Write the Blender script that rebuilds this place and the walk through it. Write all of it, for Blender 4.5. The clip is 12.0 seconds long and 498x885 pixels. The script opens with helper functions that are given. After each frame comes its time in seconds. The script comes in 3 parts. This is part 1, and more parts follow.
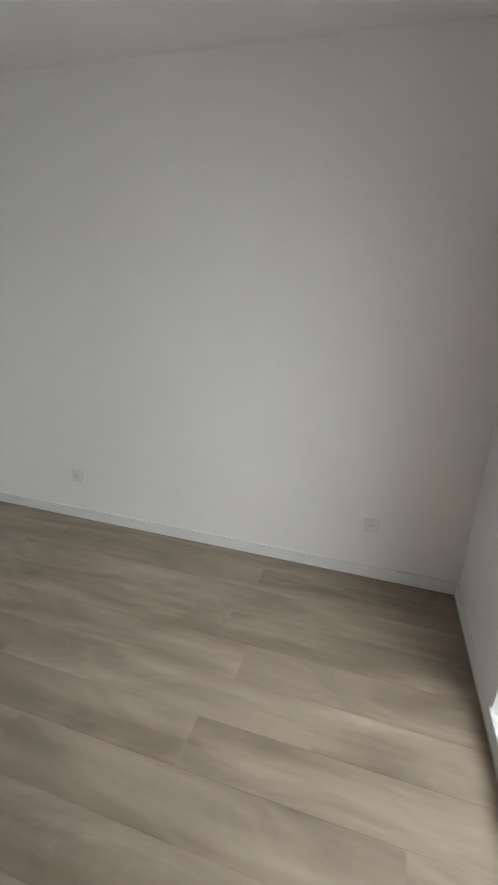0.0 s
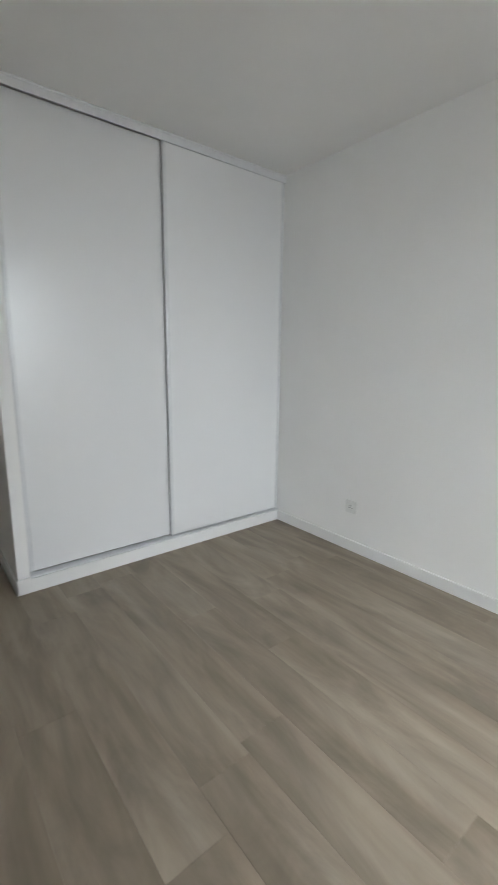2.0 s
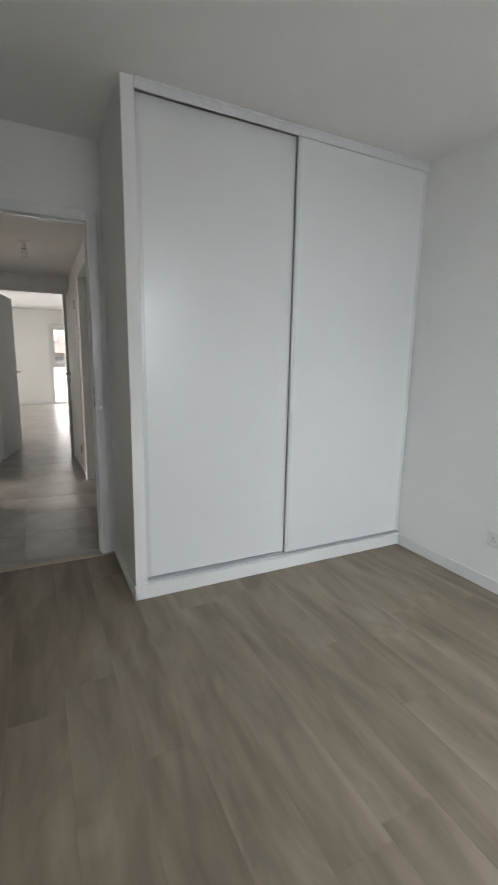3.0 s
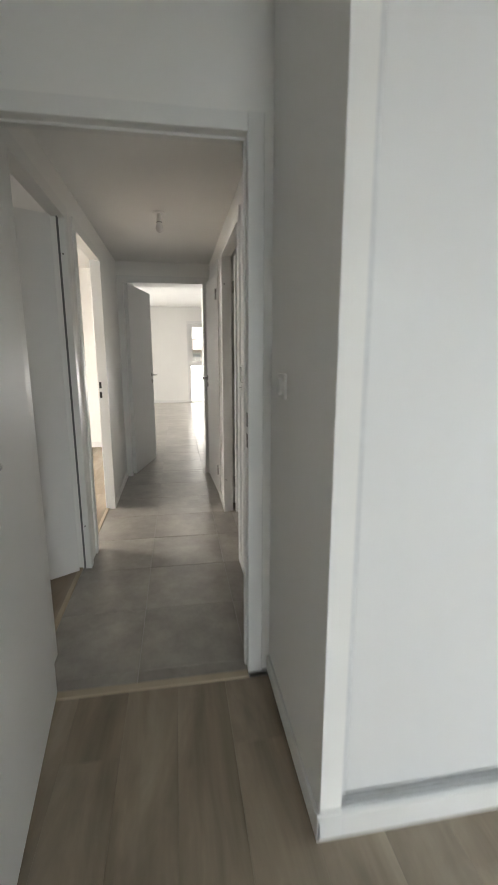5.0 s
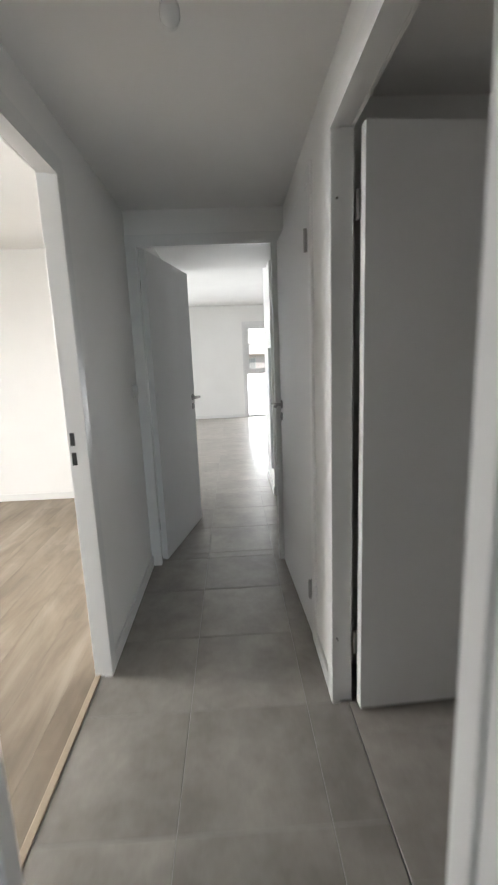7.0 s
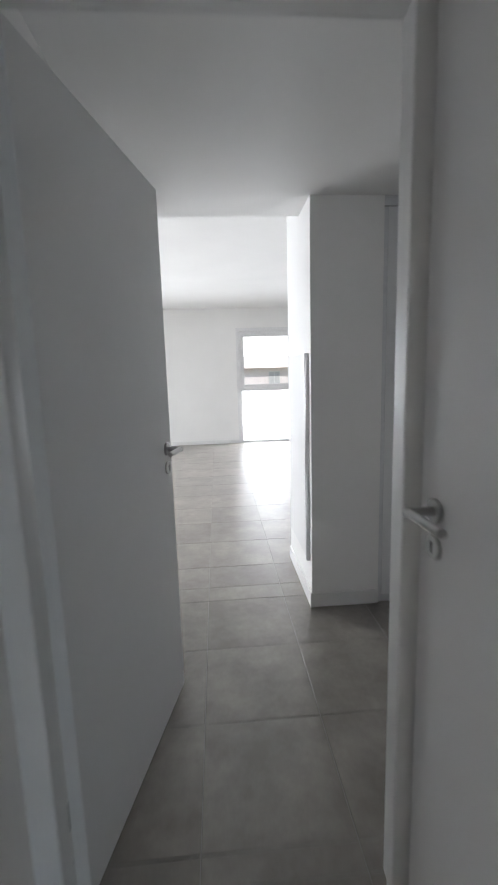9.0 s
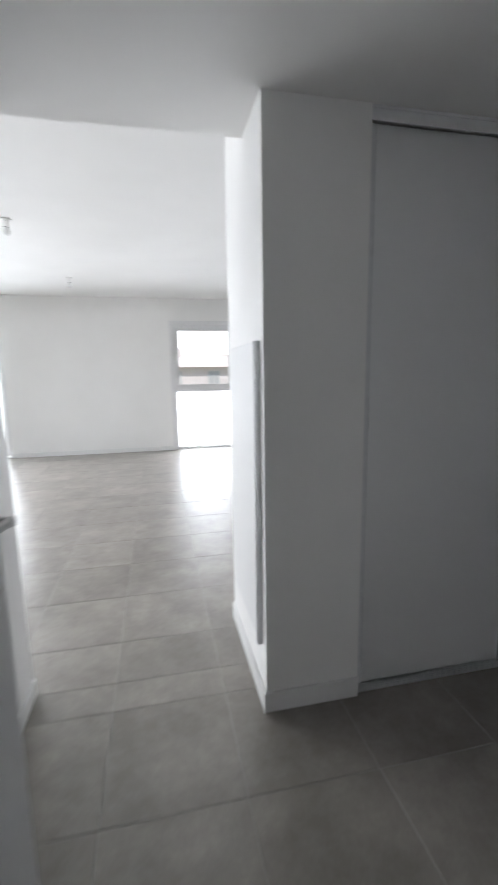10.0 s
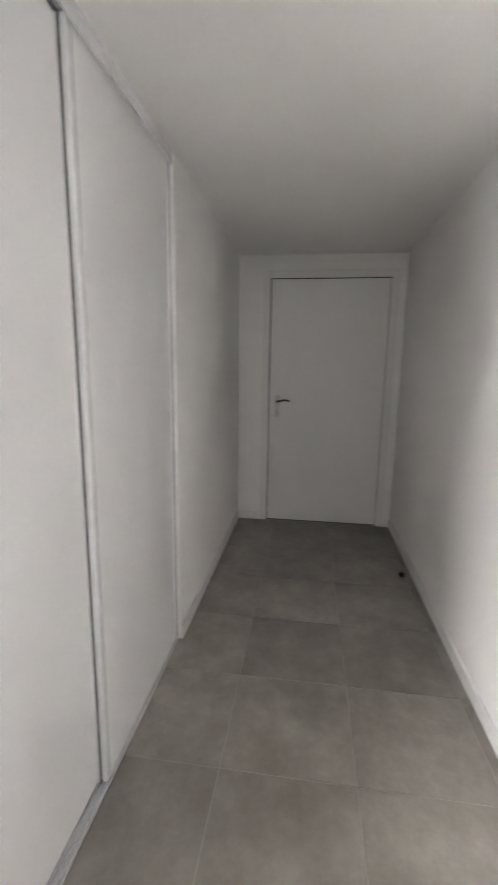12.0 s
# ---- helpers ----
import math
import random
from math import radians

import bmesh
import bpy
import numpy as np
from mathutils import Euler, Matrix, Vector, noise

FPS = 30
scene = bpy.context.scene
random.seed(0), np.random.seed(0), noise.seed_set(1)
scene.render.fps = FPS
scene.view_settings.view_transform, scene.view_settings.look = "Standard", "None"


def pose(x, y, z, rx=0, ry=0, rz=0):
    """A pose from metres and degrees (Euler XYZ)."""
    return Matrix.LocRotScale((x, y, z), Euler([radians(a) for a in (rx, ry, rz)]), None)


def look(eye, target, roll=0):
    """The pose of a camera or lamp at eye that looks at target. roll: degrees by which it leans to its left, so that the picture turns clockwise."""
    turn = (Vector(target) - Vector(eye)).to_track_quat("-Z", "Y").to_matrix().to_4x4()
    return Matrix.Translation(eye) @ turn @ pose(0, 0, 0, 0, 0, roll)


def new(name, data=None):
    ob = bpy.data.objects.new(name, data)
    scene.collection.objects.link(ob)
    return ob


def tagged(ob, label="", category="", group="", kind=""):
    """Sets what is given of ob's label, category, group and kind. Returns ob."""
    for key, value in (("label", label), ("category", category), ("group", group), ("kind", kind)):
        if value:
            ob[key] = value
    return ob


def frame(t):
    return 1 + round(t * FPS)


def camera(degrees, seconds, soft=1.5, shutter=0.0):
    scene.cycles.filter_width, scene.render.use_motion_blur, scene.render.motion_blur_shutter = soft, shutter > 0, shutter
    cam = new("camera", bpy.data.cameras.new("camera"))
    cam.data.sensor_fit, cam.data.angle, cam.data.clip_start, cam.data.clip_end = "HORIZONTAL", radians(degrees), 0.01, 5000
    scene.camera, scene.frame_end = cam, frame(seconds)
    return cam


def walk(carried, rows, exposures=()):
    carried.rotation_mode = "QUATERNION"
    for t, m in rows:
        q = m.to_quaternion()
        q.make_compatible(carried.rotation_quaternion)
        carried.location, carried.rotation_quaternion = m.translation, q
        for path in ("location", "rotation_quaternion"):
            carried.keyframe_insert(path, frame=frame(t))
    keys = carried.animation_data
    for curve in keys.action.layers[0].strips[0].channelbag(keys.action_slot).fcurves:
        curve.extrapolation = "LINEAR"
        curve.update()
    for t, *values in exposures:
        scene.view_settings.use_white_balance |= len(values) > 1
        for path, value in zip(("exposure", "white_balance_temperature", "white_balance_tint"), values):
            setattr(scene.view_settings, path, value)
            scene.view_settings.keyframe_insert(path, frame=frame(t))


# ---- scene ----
cam = camera(60.0, 12.0, shutter=0.5)
PATH = [
    (0, (-0.238, -3.117, 1.409), (1.59, -2.59, 0.792), 2.7),
    (0.2, (-0.29, -3.043, 1.373), (1.542, -2.477, 0.803), 3.7),
    (0.5, (-0.27, -3.107, 1.32), (1.495, -2.322, 0.805), 3.6),
    (1, (-0.176, -3.165, 1.231), (1.413, -2.032, 0.792), 2.3),
    (1.5, (-0.243, -3.078, 1.239), (1.191, -1.748, 0.822), 1.4),
    (2, (-0.274, -3.023, 1.238), (0.957, -1.493, 0.854), 0.6),
    (2.5, (-0.284, -2.942, 1.227), (0.751, -1.267, 0.872), 0.9),
    (3, (-0.311, -2.789, 1.242), (0.555, -1.023, 0.88), 1.0),
    (3.5, (-0.332, -2.633, 1.257), (0.42, -0.82, 0.873), 0.6),
    (3.7, (-0.321, -2.536, 1.244), (0.36, -0.694, 0.865), 0.2),
    (5.3, (-0.218, -1.278, 1.306), (0.035, 0.666, 0.909), 0.1),
    (5.5, (-0.192, -1.084, 1.291), (0.015, 0.865, 0.894), 0.2),
    (6, (-0.182, -0.626, 1.289), (-0.082, 1.332, 0.892), 0.3),
    (6.5, (-0.226, -0.111, 1.334), (-0.12, 1.849, 0.948), -1.3),
    (7, (-0.234, 0.433, 1.346), (-0.168, 2.396, 0.972), -2.3),
    (7.2, (-0.264, 0.634, 1.352), (-0.209, 2.601, 0.993), -2.0),
    (8.8, (-0.339, 2.125, 1.327), (-0.213, 4.097, 1.018), -1.7),
    (9, (-0.357, 2.302, 1.35), (-0.217, 4.273, 1.038), -1.7),
    (9.2, (-0.345, 2.467, 1.361), (-0.177, 4.434, 1.04), -1.3),
    (9.5, (-0.306, 2.736, 1.335), (-0.103, 4.7, 1.017), -0.5),
    (10, (-0.225, 3.119, 1.342), (0.187, 5.049, 1.022), -0.9),
    (10.5, (-0.152, 3.49, 1.369), (0.87, 5.18, 1.057), 0.7),
    (11, (-0.007, 3.728, 1.291), (1.573, 4.912, 0.971), -2.1),
    (11.2, (0.076, 3.82, 1.33), (1.776, 4.81, 0.968), -3.2),
    (11.5, (0.134, 3.919, 1.346), (1.957, 4.658, 0.983), -1.0),
    (11.6, (0.139, 3.943, 1.348), (1.998, 4.586, 0.987), -0.3),
    (12, (0.14, 4.019, 1.38), (2.088, 4.284, 1.016), 0.8),
]
walk(cam, [(t, look(eye, target, roll)) for t, eye, target, roll in PATH],
     exposures=[(0, -0.6, 7500, 16), (0.6, -0.5, 7400, 15), (1.5, -0.35, 7300, 14), (3.0, -0.35, 7200, 13), (3.7, -0.2, 7200, 13),
                (5.3, 0.25, 7500, 11), (5.6, 0.42, 7450, 11), (6.0, 0.7, 7350, 11), (6.5, 0.6, 7050, 11), (7, 0.05, 6700, 10),
                (8.8, 0.05, 6500, 12), (9.2, -0.05, 6400, 12), (10, -0.15, 6400, 12), (10.6, -0.4, 6650, 13), (11.0, 1.15, 7450, 12), (11.4, 2.0, 7350, 15), (12, 2.3, 7050, 15)])

# ---------------------------------------------------------------- light
world = bpy.data.worlds.new("sky")
scene.world = world
world.use_nodes = True
wn = world.node_tree.nodes
sky = wn.new("ShaderNodeTexSky")
sky.sky_type = 'NISHITA'
sky.sun_disc = False
sky.sun_elevation = radians(42)
sky.sun_rotation = radians(122)
wn["Background"].inputs["Strength"].default_value = 0.15
world.node_tree.links.new(sky.outputs[0], wn["Background"].inputs[0])

sun = new("sun", bpy.data.lights.new("sun", 'SUN'))
sun.data.energy, sun.data.angle, sun.data.color = 4.5, radians(0.5), (1.0, 0.95, 0.88)
sun.matrix_world = look((60, -38, 58), (0, 0, 0))


def window_light(name, at, target, width, height, watts, colour=(0.86, 0.93, 1.0), fan=180):
    """Sky light in a window's opening."""
    d = bpy.data.lights.new(name, 'AREA')
    d.shape, d.size, d.size_y, d.energy, d.color = 'RECTANGLE', width, height, watts, colour
    d.spread = radians(fan)
    ob = new(name, d)
    ob.matrix_world = look(at, target)
    return ob


window_light("bedroom_window_light", (0.20, -4.70, 1.98), (0.94, -3.0, 0.94), 1.9, 1.5, 106, (0.73, 0.865, 1.0), 128)
window_light("study_window_light", (-4.75, -0.5, 1.7), (-3.8, -0.5, 1.0), 1.3, 1.7, 22, (0.95, 0.97, 1.0))
window_light("second_bedroom_window_light", (-4.75, 2.75, 1.7), (-3.6, 2.6, 0.7), 1.4, 1.8, 140, (0.97, 0.98, 1.0), 130)
window_light("bay_light", (-4.42, 8.8, 1.25), (-2.2, 7.3, 0.8), 2.8, 2.0, 118, (0.93, 0.96, 1.0), 140)
# Extra lamp at an added, unseen north window; brightens the hall's south wall.
window_light("added_north_light", (-3.45, 10.90, 1.15), (-2.0, 8.6, 0.6), 1.6, 2.0, 70, (0.88, 0.94, 1.0), 150)
window_light("frosted_pane_light", (0.635, 11.02, 0.55), (0.3, 8.0, 0.1), 1.0, 0.95, 42, (0.88, 0.94, 1.0), 140)

# ---------------------------------------------------------------- materials


def nodes_of(name):
    m = bpy.data.materials.new(name)
    m.use_nodes = True
    nt = m.node_tree
    return m, nt, nt.nodes["Principled BSDF"]


def link(nt, a, b):
    nt.links.new(a, b)


def mapped(nt, scale=(1, 1, 1), source="Position"):
    """World position (or another socket) scaled per axis."""
    g = nt.nodes.new("ShaderNodeNewGeometry")
    mp = nt.nodes.new("ShaderNodeMapping")
    mp.inputs["Scale"].default_value = scale
    link(nt, g.outputs[source], mp.inputs["Vector"])
    return mp.outputs[0]


def noise_node(nt, vec, scale, detail=4.0, rough=0.55, warp=0.0):
    n = nt.nodes.new("ShaderNodeTexNoise")
    n.inputs["Scale"].default_value = scale
    n.inputs["Detail"].default_value = detail
    n.inputs["Roughness"].default_value = rough
    n.inputs["Distortion"].default_value = warp
    link(nt, vec, n.inputs["Vector"])
    return n.outputs["Fac"]


def ramp(nt, fac, stops):
    r = nt.nodes.new("ShaderNodeValToRGB")
    while len(r.color_ramp.elements) < len(stops):
        r.color_ramp.elements.new(0.5)
    for e, (p, c) in zip(r.color_ramp.elements, stops):
        e.position, e.color = p, (*c, 1)
    link(nt, fac, r.inputs[0])
    return r.outputs[0]


def bump(nt, bsdf, height, strength, distance=0.002):
    b = nt.nodes.new("ShaderNodeBump")
    b.inputs["Strength"].default_value = strength
    b.inputs["Distance"].default_value = distance
    link(nt, height, b.inputs["Height"])
    link(nt, b.outputs[0], bsdf.inputs["Normal"])


def painted(name, colour, rough=0.6, spread=0.03, grain=(220, 220, 220), depth=0.25, distance=0.0006, spec=0.35):
    """Paint with a faint roller or brush texture and slight cloudiness."""
    m, nt, b = nodes_of(name)
    big = noise_node(nt, mapped(nt), 1.3, 3)
    lo = tuple(c * (1 - spread) for c in colour)
    hi = tuple(min(1, c * (1 + spread * 0.5)) for c in colour)
    link(nt, ramp(nt, big, [(0.3, lo), (0.7, hi)]), b.inputs["Base Color"])
    fine = noise_node(nt, mapped(nt, grain), 1.0, 3)
    rr = nt.nodes.new("ShaderNodeMapRange")
    rr.inputs["To Min"].default_value, rr.inputs["To Max"].default_value = rough - 0.06, rough + 0.06
    link(nt, big, rr.inputs["Value"])
    link(nt, rr.outputs[0], b.inputs["Roughness"])
    b.inputs["Specular IOR Level"].default_value = spec
    bump(nt, b, fine, depth, distance)
    return m


def plain(name, colour, rough=0.4, metal=0.0, spec=0.5):
    m, nt, b = nodes_of(name)
    n = noise_node(nt, mapped(nt), 30, 3)
    lo = tuple(c * 0.94 for c in colour)
    link(nt, ramp(nt, n, [(0.35, lo), (0.65, colour)]), b.inputs["Base Color"])
    b.inputs["Roughness"].default_value, b.inputs["Metallic"].default_value = rough, metal
    b.inputs["Specular IOR Level"].default_value = spec
    return m


def oak():
    """Greige oak planks: long streaks, darker cathedral patches, tone by plank."""
    m, nt, b = nodes_of("oak_plank")
    info = nt.nodes.new("ShaderNodeObjectInfo")
    off = nt.nodes.new("ShaderNodeVectorMath")
    off.operation = 'MULTIPLY_ADD'
    comb = nt.nodes.new("ShaderNodeCombineXYZ")
    for i in range(3):
        link(nt, info.outputs["Random"], comb.inputs[i])
    off.inputs[1].default_value = (17.0, 31.0, 7.0)
    link(nt, comb.outputs[0], off.inputs[0])
    g = nt.nodes.new("ShaderNodeNewGeometry")
    link(nt, g.outputs["Position"], off.inputs[2])

    def streak(scale, detail, rough=0.6, warp=0.0):
        mp = nt.nodes.new("ShaderNodeMapping")
        mp.inputs["Scale"].default_value = scale
        link(nt, off.outputs[0], mp.inputs["Vector"])
        return noise_node(nt, mp.outputs[0], 1.0, detail, rough, warp)
    broad = streak((6.5, 0.8, 1.0), 3, 0.55, 0.5)
    fine = streak((48.0, 1.3, 1.0), 4, 0.6)
    patch = streak((5.0, 1.5, 1.0), 5, 0.62, 1.1)
    mix = nt.nodes.new("ShaderNodeMath")
    mix.operation = 'MULTIPLY_ADD'
    mix.inputs[1].default_value = 0.12
    link(nt, fine, mix.inputs[0])
    half = nt.nodes.new("ShaderNodeMath")
    half.operation = 'MULTIPLY'
    half.inputs[1].default_value = 0.88
    link(nt, broad, half.inputs[0])
    link(nt, half.outputs[0], mix.inputs[2])
    col = ramp(nt, mix.outputs[0], [(0.30, (0.172, 0.135, 0.096)), (0.45, (0.240, 0.192, 0.142)), (0.58, (0.286, 0.233, 0.177)), (0.74, (0.340, 0.283, 0.222))])
    tone = nt.nodes.new("ShaderNodeMapRange")
    tone.inputs["To Min"].default_value, tone.inputs["To Max"].default_value = 0.975, 1.025
    link(nt, info.outputs["Random"], tone.inputs["Value"])
    pt = nt.nodes.new("ShaderNodeMapRange")
    pt.inputs["From Min"].default_value, pt.inputs["From Max"].default_value = 0.35, 0.65
    pt.inputs["To Min"].default_value, pt.inputs["To Max"].default_value = 0.76, 1.10
    link(nt, patch, pt.inputs["Value"])
    mm = nt.nodes.new("ShaderNodeMath")
    mm.operation = 'MULTIPLY'
    link(nt, tone.outputs[0], mm.inputs[0])
    link(nt, pt.outputs[0], mm.inputs[1])
    v = nt.nodes.new("ShaderNodeVectorMath")
    v.operation = 'SCALE'
    link(nt, col, v.inputs[0])
    link(nt, mm.outputs[0], v.inputs["Scale"])
    link(nt, v.outputs[0], b.inputs["Base Color"])
    b.inputs["Roughness"].default_value = 0.5
    b.inputs["Specular IOR Level"].default_value = 0.4
    bump(nt, b, fine, 0.25, 0.0006)
    return m


def porcelain(name="grey_porcelain", dark=(0.212, 0.194, 0.173), light=(0.345, 0.319, 0.288)):
    """Concrete-look tile with clouds, small pale specks and a satin face."""
    m, nt, b = nodes_of(name)
    info = nt.nodes.new("ShaderNodeObjectInfo")
    comb = nt.nodes.new("ShaderNodeCombineXYZ")
    for i in range(3):
        link(nt, info.outputs["Random"], comb.inputs[i])
    off = nt.nodes.new("ShaderNodeVectorMath")
    off.operation = 'MULTIPLY_ADD'
    off.inputs[1].default_value = (23.0, 41.0, 11.0)
    link(nt, comb.outputs[0], off.inputs[0])
    g = nt.nodes.new("ShaderNodeNewGeometry")
    link(nt, g.outputs["Position"], off.inputs[2])
    cloud = noise_node(nt, off.outputs[0], 4.5, 8, 0.70)
    speck = noise_node(nt, off.outputs[0], 160, 3)
    col = ramp(nt, cloud, [(0.36, dark), (0.53, tuple((a + c) / 2 for a, c in zip(dark, light))), (0.68, light)])
    tone = nt.nodes.new("ShaderNodeMapRange")
    tone.inputs["To Min"].default_value, tone.inputs["To Max"].default_value = 0.90, 1.08
    link(nt, info.outputs["Random"], tone.inputs["Value"])
    v = nt.nodes.new("ShaderNodeVectorMath")
    v.operation = 'SCALE'
    link(nt, col, v.inputs[0])
    link(nt, tone.outputs[0], v.inputs["Scale"])
    link(nt, v.outputs[0], b.inputs["Base Color"])
    rr = nt.nodes.new("ShaderNodeMapRange")
    rr.inputs["To Min"].default_value, rr.inputs["To Max"].default_value = 0.285, 0.345
    link(nt, cloud, rr.inputs["Value"])
    link(nt, rr.outputs[0], b.inputs["Roughness"])
    b.inputs["Specular IOR Level"].default_value = 0.75
    bump(nt, b, speck, 0.12, 0.0004)
    return m


def clear_glass():
    m, nt, b = nodes_of("clear_glass")
    b.inputs["Base Color"].default_value = (0.97, 0.99, 0.98, 1)
    b.inputs["Roughness"].default_value = 0.0
    b.inputs["IOR"].default_value = 1.45
    b.inputs["Transmission Weight"].default_value = 1.0
    return m


def frosted_glass():
    m, nt, b = nodes_of("frosted_glass")
    tr = nt.nodes.new("ShaderNodeBsdfTranslucent")
    tr.inputs["Color"].default_value = (0.98, 0.98, 0.98, 1)
    b.inputs["Base Color"].default_value = (0.85, 0.87, 0.88, 1)
    b.inputs["Roughness"].default_value = 0.35
    mix = nt.nodes.new("ShaderNodeMixShader")
    mix.inputs[0].default_value = 0.85
    link(nt, b.outputs[0], mix.inputs[1])
    link(nt, tr.outputs[0], mix.inputs[2])
    link(nt, mix.outputs[0], nt.nodes["Material Output"].inputs["Surface"])
    return m


WALL = painted("wall_paint", (0.87, 0.865, 0.85), 0.62)
CEIL = painted("ceiling_paint", (0.87, 0.865, 0.85), 0.7, depth=0.2)
TRIM = painted("trim_lacquer", (0.80, 0.80, 0.79), 0.36, 0.02, (300, 300, 14), 0.12, 0.0004, 0.45)
LEAF = painted("door_lacquer", (0.79, 0.79, 0.785), 0.52, 0.02, (420, 420, 9), 0.22, 0.0005, 0.3)
MELAMINE = painted("white_melamine", (0.80, 0.805, 0.81), 0.36, 0.015, (500, 500, 20), 0.08, 0.0003, 0.9)
MELAMINE.node_tree.nodes["Principled BSDF"].inputs["Coat Weight"].default_value = 0.7
MELAMINE.node_tree.nodes["Principled BSDF"].inputs["Coat Roughness"].default_value = 0.30
PROFILE = plain("white_aluminium", (0.79, 0.80, 0.81), 0.24, 0.0, 0.8)
TRACK = plain("satin_aluminium", (0.74, 0.75, 0.76), 0.36, 0.4)
STEEL = plain("satin_steel", (0.42, 0.42, 0.41), 0.32, 1.0)
BRONZE = plain("dark_bronze", (0.045, 0.038, 0.034), 0.42, 0.3)
BLACK = plain("black_plastic", (0.02, 0.02, 0.02), 0.5)
# Dark grey for strips that paint shade into door gaps.
GAP_SHADE = plain("dark_gap_shade", (0.15, 0.15, 0.155), 0.8)
ALU = plain("polished_aluminium", (0.66, 0.66, 0.65), 0.30, 0.4)
PLASTIC = plain("white_plastic", (0.80, 0.80, 0.78), 0.28, 0.0, 0.5)
OAK = oak()
TILE = porcelain()
GROUT = painted("grey_grout", (0.38, 0.368, 0.35), 0.85, 0.08, (400, 400, 400), 0.5)
SUBFLOOR = painted("subfloor", (0.12, 0.09, 0.07), 0.9)
THRESH = painted("oak_threshold", (0.42, 0.34, 0.25), 0.45, 0.12, (9, 120, 60), 0.2)
GLASS = clear_glass()
FROST = frosted_glass()
PVC = plain("white_pvc", (0.80, 0.80, 0.80), 0.32)
RENDER = painted("pink_render", (0.92, 0.85, 0.85), 0.9, 0.06, (60, 60, 60), 0.4, 0.004)
CLAY = painted("clay_tiles", (0.82, 0.72, 0.68), 0.85, 0.15, (6, 60, 6), 0.6, 0.02)
LAWN = painted("dry_lawn", (0.16, 0.15, 0.08), 0.95, 0.3, (8, 8, 8), 0.6, 0.02)
SHUTTER = plain("grey_blind", (0.62, 0.62, 0.63), 0.6)
BULB = plain("bulb_glass", (0.86, 0.86, 0.85), 0.12, 0.0, 0.6)

# ---------------------------------------------------------------- mesh helpers


def block(bm, x0, x1, y0, y1, z0, z1, bevel=0.0):
    """A box in bm, with its edges chamfered by bevel."""
    g = bmesh.ops.create_cube(bm, size=1.0)
    vs = g["verts"]
    for v in vs:
        v.co = Vector((x0 if v.co.x < 0 else x1, y0 if v.co.y < 0 else y1, z0 if v.co.z < 0 else z1))
    if bevel:
        es = list({e for v in vs for e in v.link_edges})
        bmesh.ops.bevel(bm, geom=es, offset=bevel, segments=2, affect='EDGES', profile=0.5)


def rod(bm, p, q, r, seg=16, r2=None, cap=True):
    """A cylinder or cone from p to q."""
    p, q = Vector(p), Vector(q)
    d = q - p
    m = Matrix.Translation((p + q) / 2) @ d.to_track_quat("Z", "Y").to_matrix().to_4x4()
    bmesh.ops.create_cone(bm, cap_ends=cap, segments=seg, radius1=r, radius2=r if r2 is None else r2, depth=d.length, matrix=m)


def lathe(bm, profile, seg=24, m=Matrix()):
    """Turns (radius, z) pairs round the z axis."""
    rings = []
    for r, z in profile:
        rings.append([bm.verts.new(m @ Vector((r * math.cos(a), r * math.sin(a), z))) for a in (2 * math.pi * i / seg for i in range(seg))])
    for a, b in zip(rings, rings[1:]):
        for i in range(seg):
            bm.faces.new((a[i], a[(i + 1) % seg], b[(i + 1) % seg], b[i]))
    bm.faces.new(rings[-1])
    bm.faces.new(list(reversed(rings[0])))


def prism(bm, plan, z0, z1):
    """A plan outline drawn up from z0 to z1."""
    lo = [bm.verts.new((x, y, z0)) for x, y in plan]
    hi = [bm.verts.new((x, y, z1)) for x, y in plan]
    n = len(plan)
    for i in range(n):
        bm.faces.new((lo[i], lo[(i + 1) % n], hi[(i + 1) % n], hi[i]))
    bm.faces.new(hi)
    bm.faces.new(list(reversed(lo)))


def finish(bm, name, material, smooth=False):
    bmesh.ops.recalc_face_normals(bm, faces=bm.faces)
    me = bpy.data.meshes.new(name)
    bm.to_mesh(me)
    bm.free()
    me.materials.append(material)
    if smooth:
        me.set_sharp_from_angle(angle=radians(35))
        for p in me.polygons:
            p.use_smooth = True
    return me


def part(name, bm, material, parent, label="", at=None, smooth=False):
    ob = new(name, finish(bm, name, material, smooth))
    ob.parent = parent
    if at is not None:
        ob.matrix_basis = at
    if label:
        tagged(ob, label)
    return ob


def thing(name, at, label, category, group="", kind=""):
    ob = new(name)
    ob.empty_display_size = 0.1
    ob.matrix_basis = at
    return tagged(ob, label, category, group, kind)


def solid(name, bm, material, label, category, kind="structure", smooth=False):
    return tagged(new(name, finish(bm, name, material, smooth)), label, category, "", kind)


# ---------------------------------------------------------------- the plan, in metres
XW, XE = -0.830, 0.115            # corridor, face to face
BX0, BX1, BY0 = -0.86, 1.925, -3.665   # bedroom
CEIL_BED, CEIL_HALL, CEIL_LIV = 2.455, 2.235, 2.605
END0, END1 = 3.195, 3.250         # wall with the door at the corridor's end
HALL_N, HALL_S, HALL_E = 4.612, 3.288, 3.815
PIL0, PIL1, CLOSET_E = 0.150, 0.540, 2.045
BEAM_Y, BLOCK_N = 4.912, 5.322
LIV_N, LIV_W, LIV_E = 10.82, -4.40, 4.20
TOP = 2.70


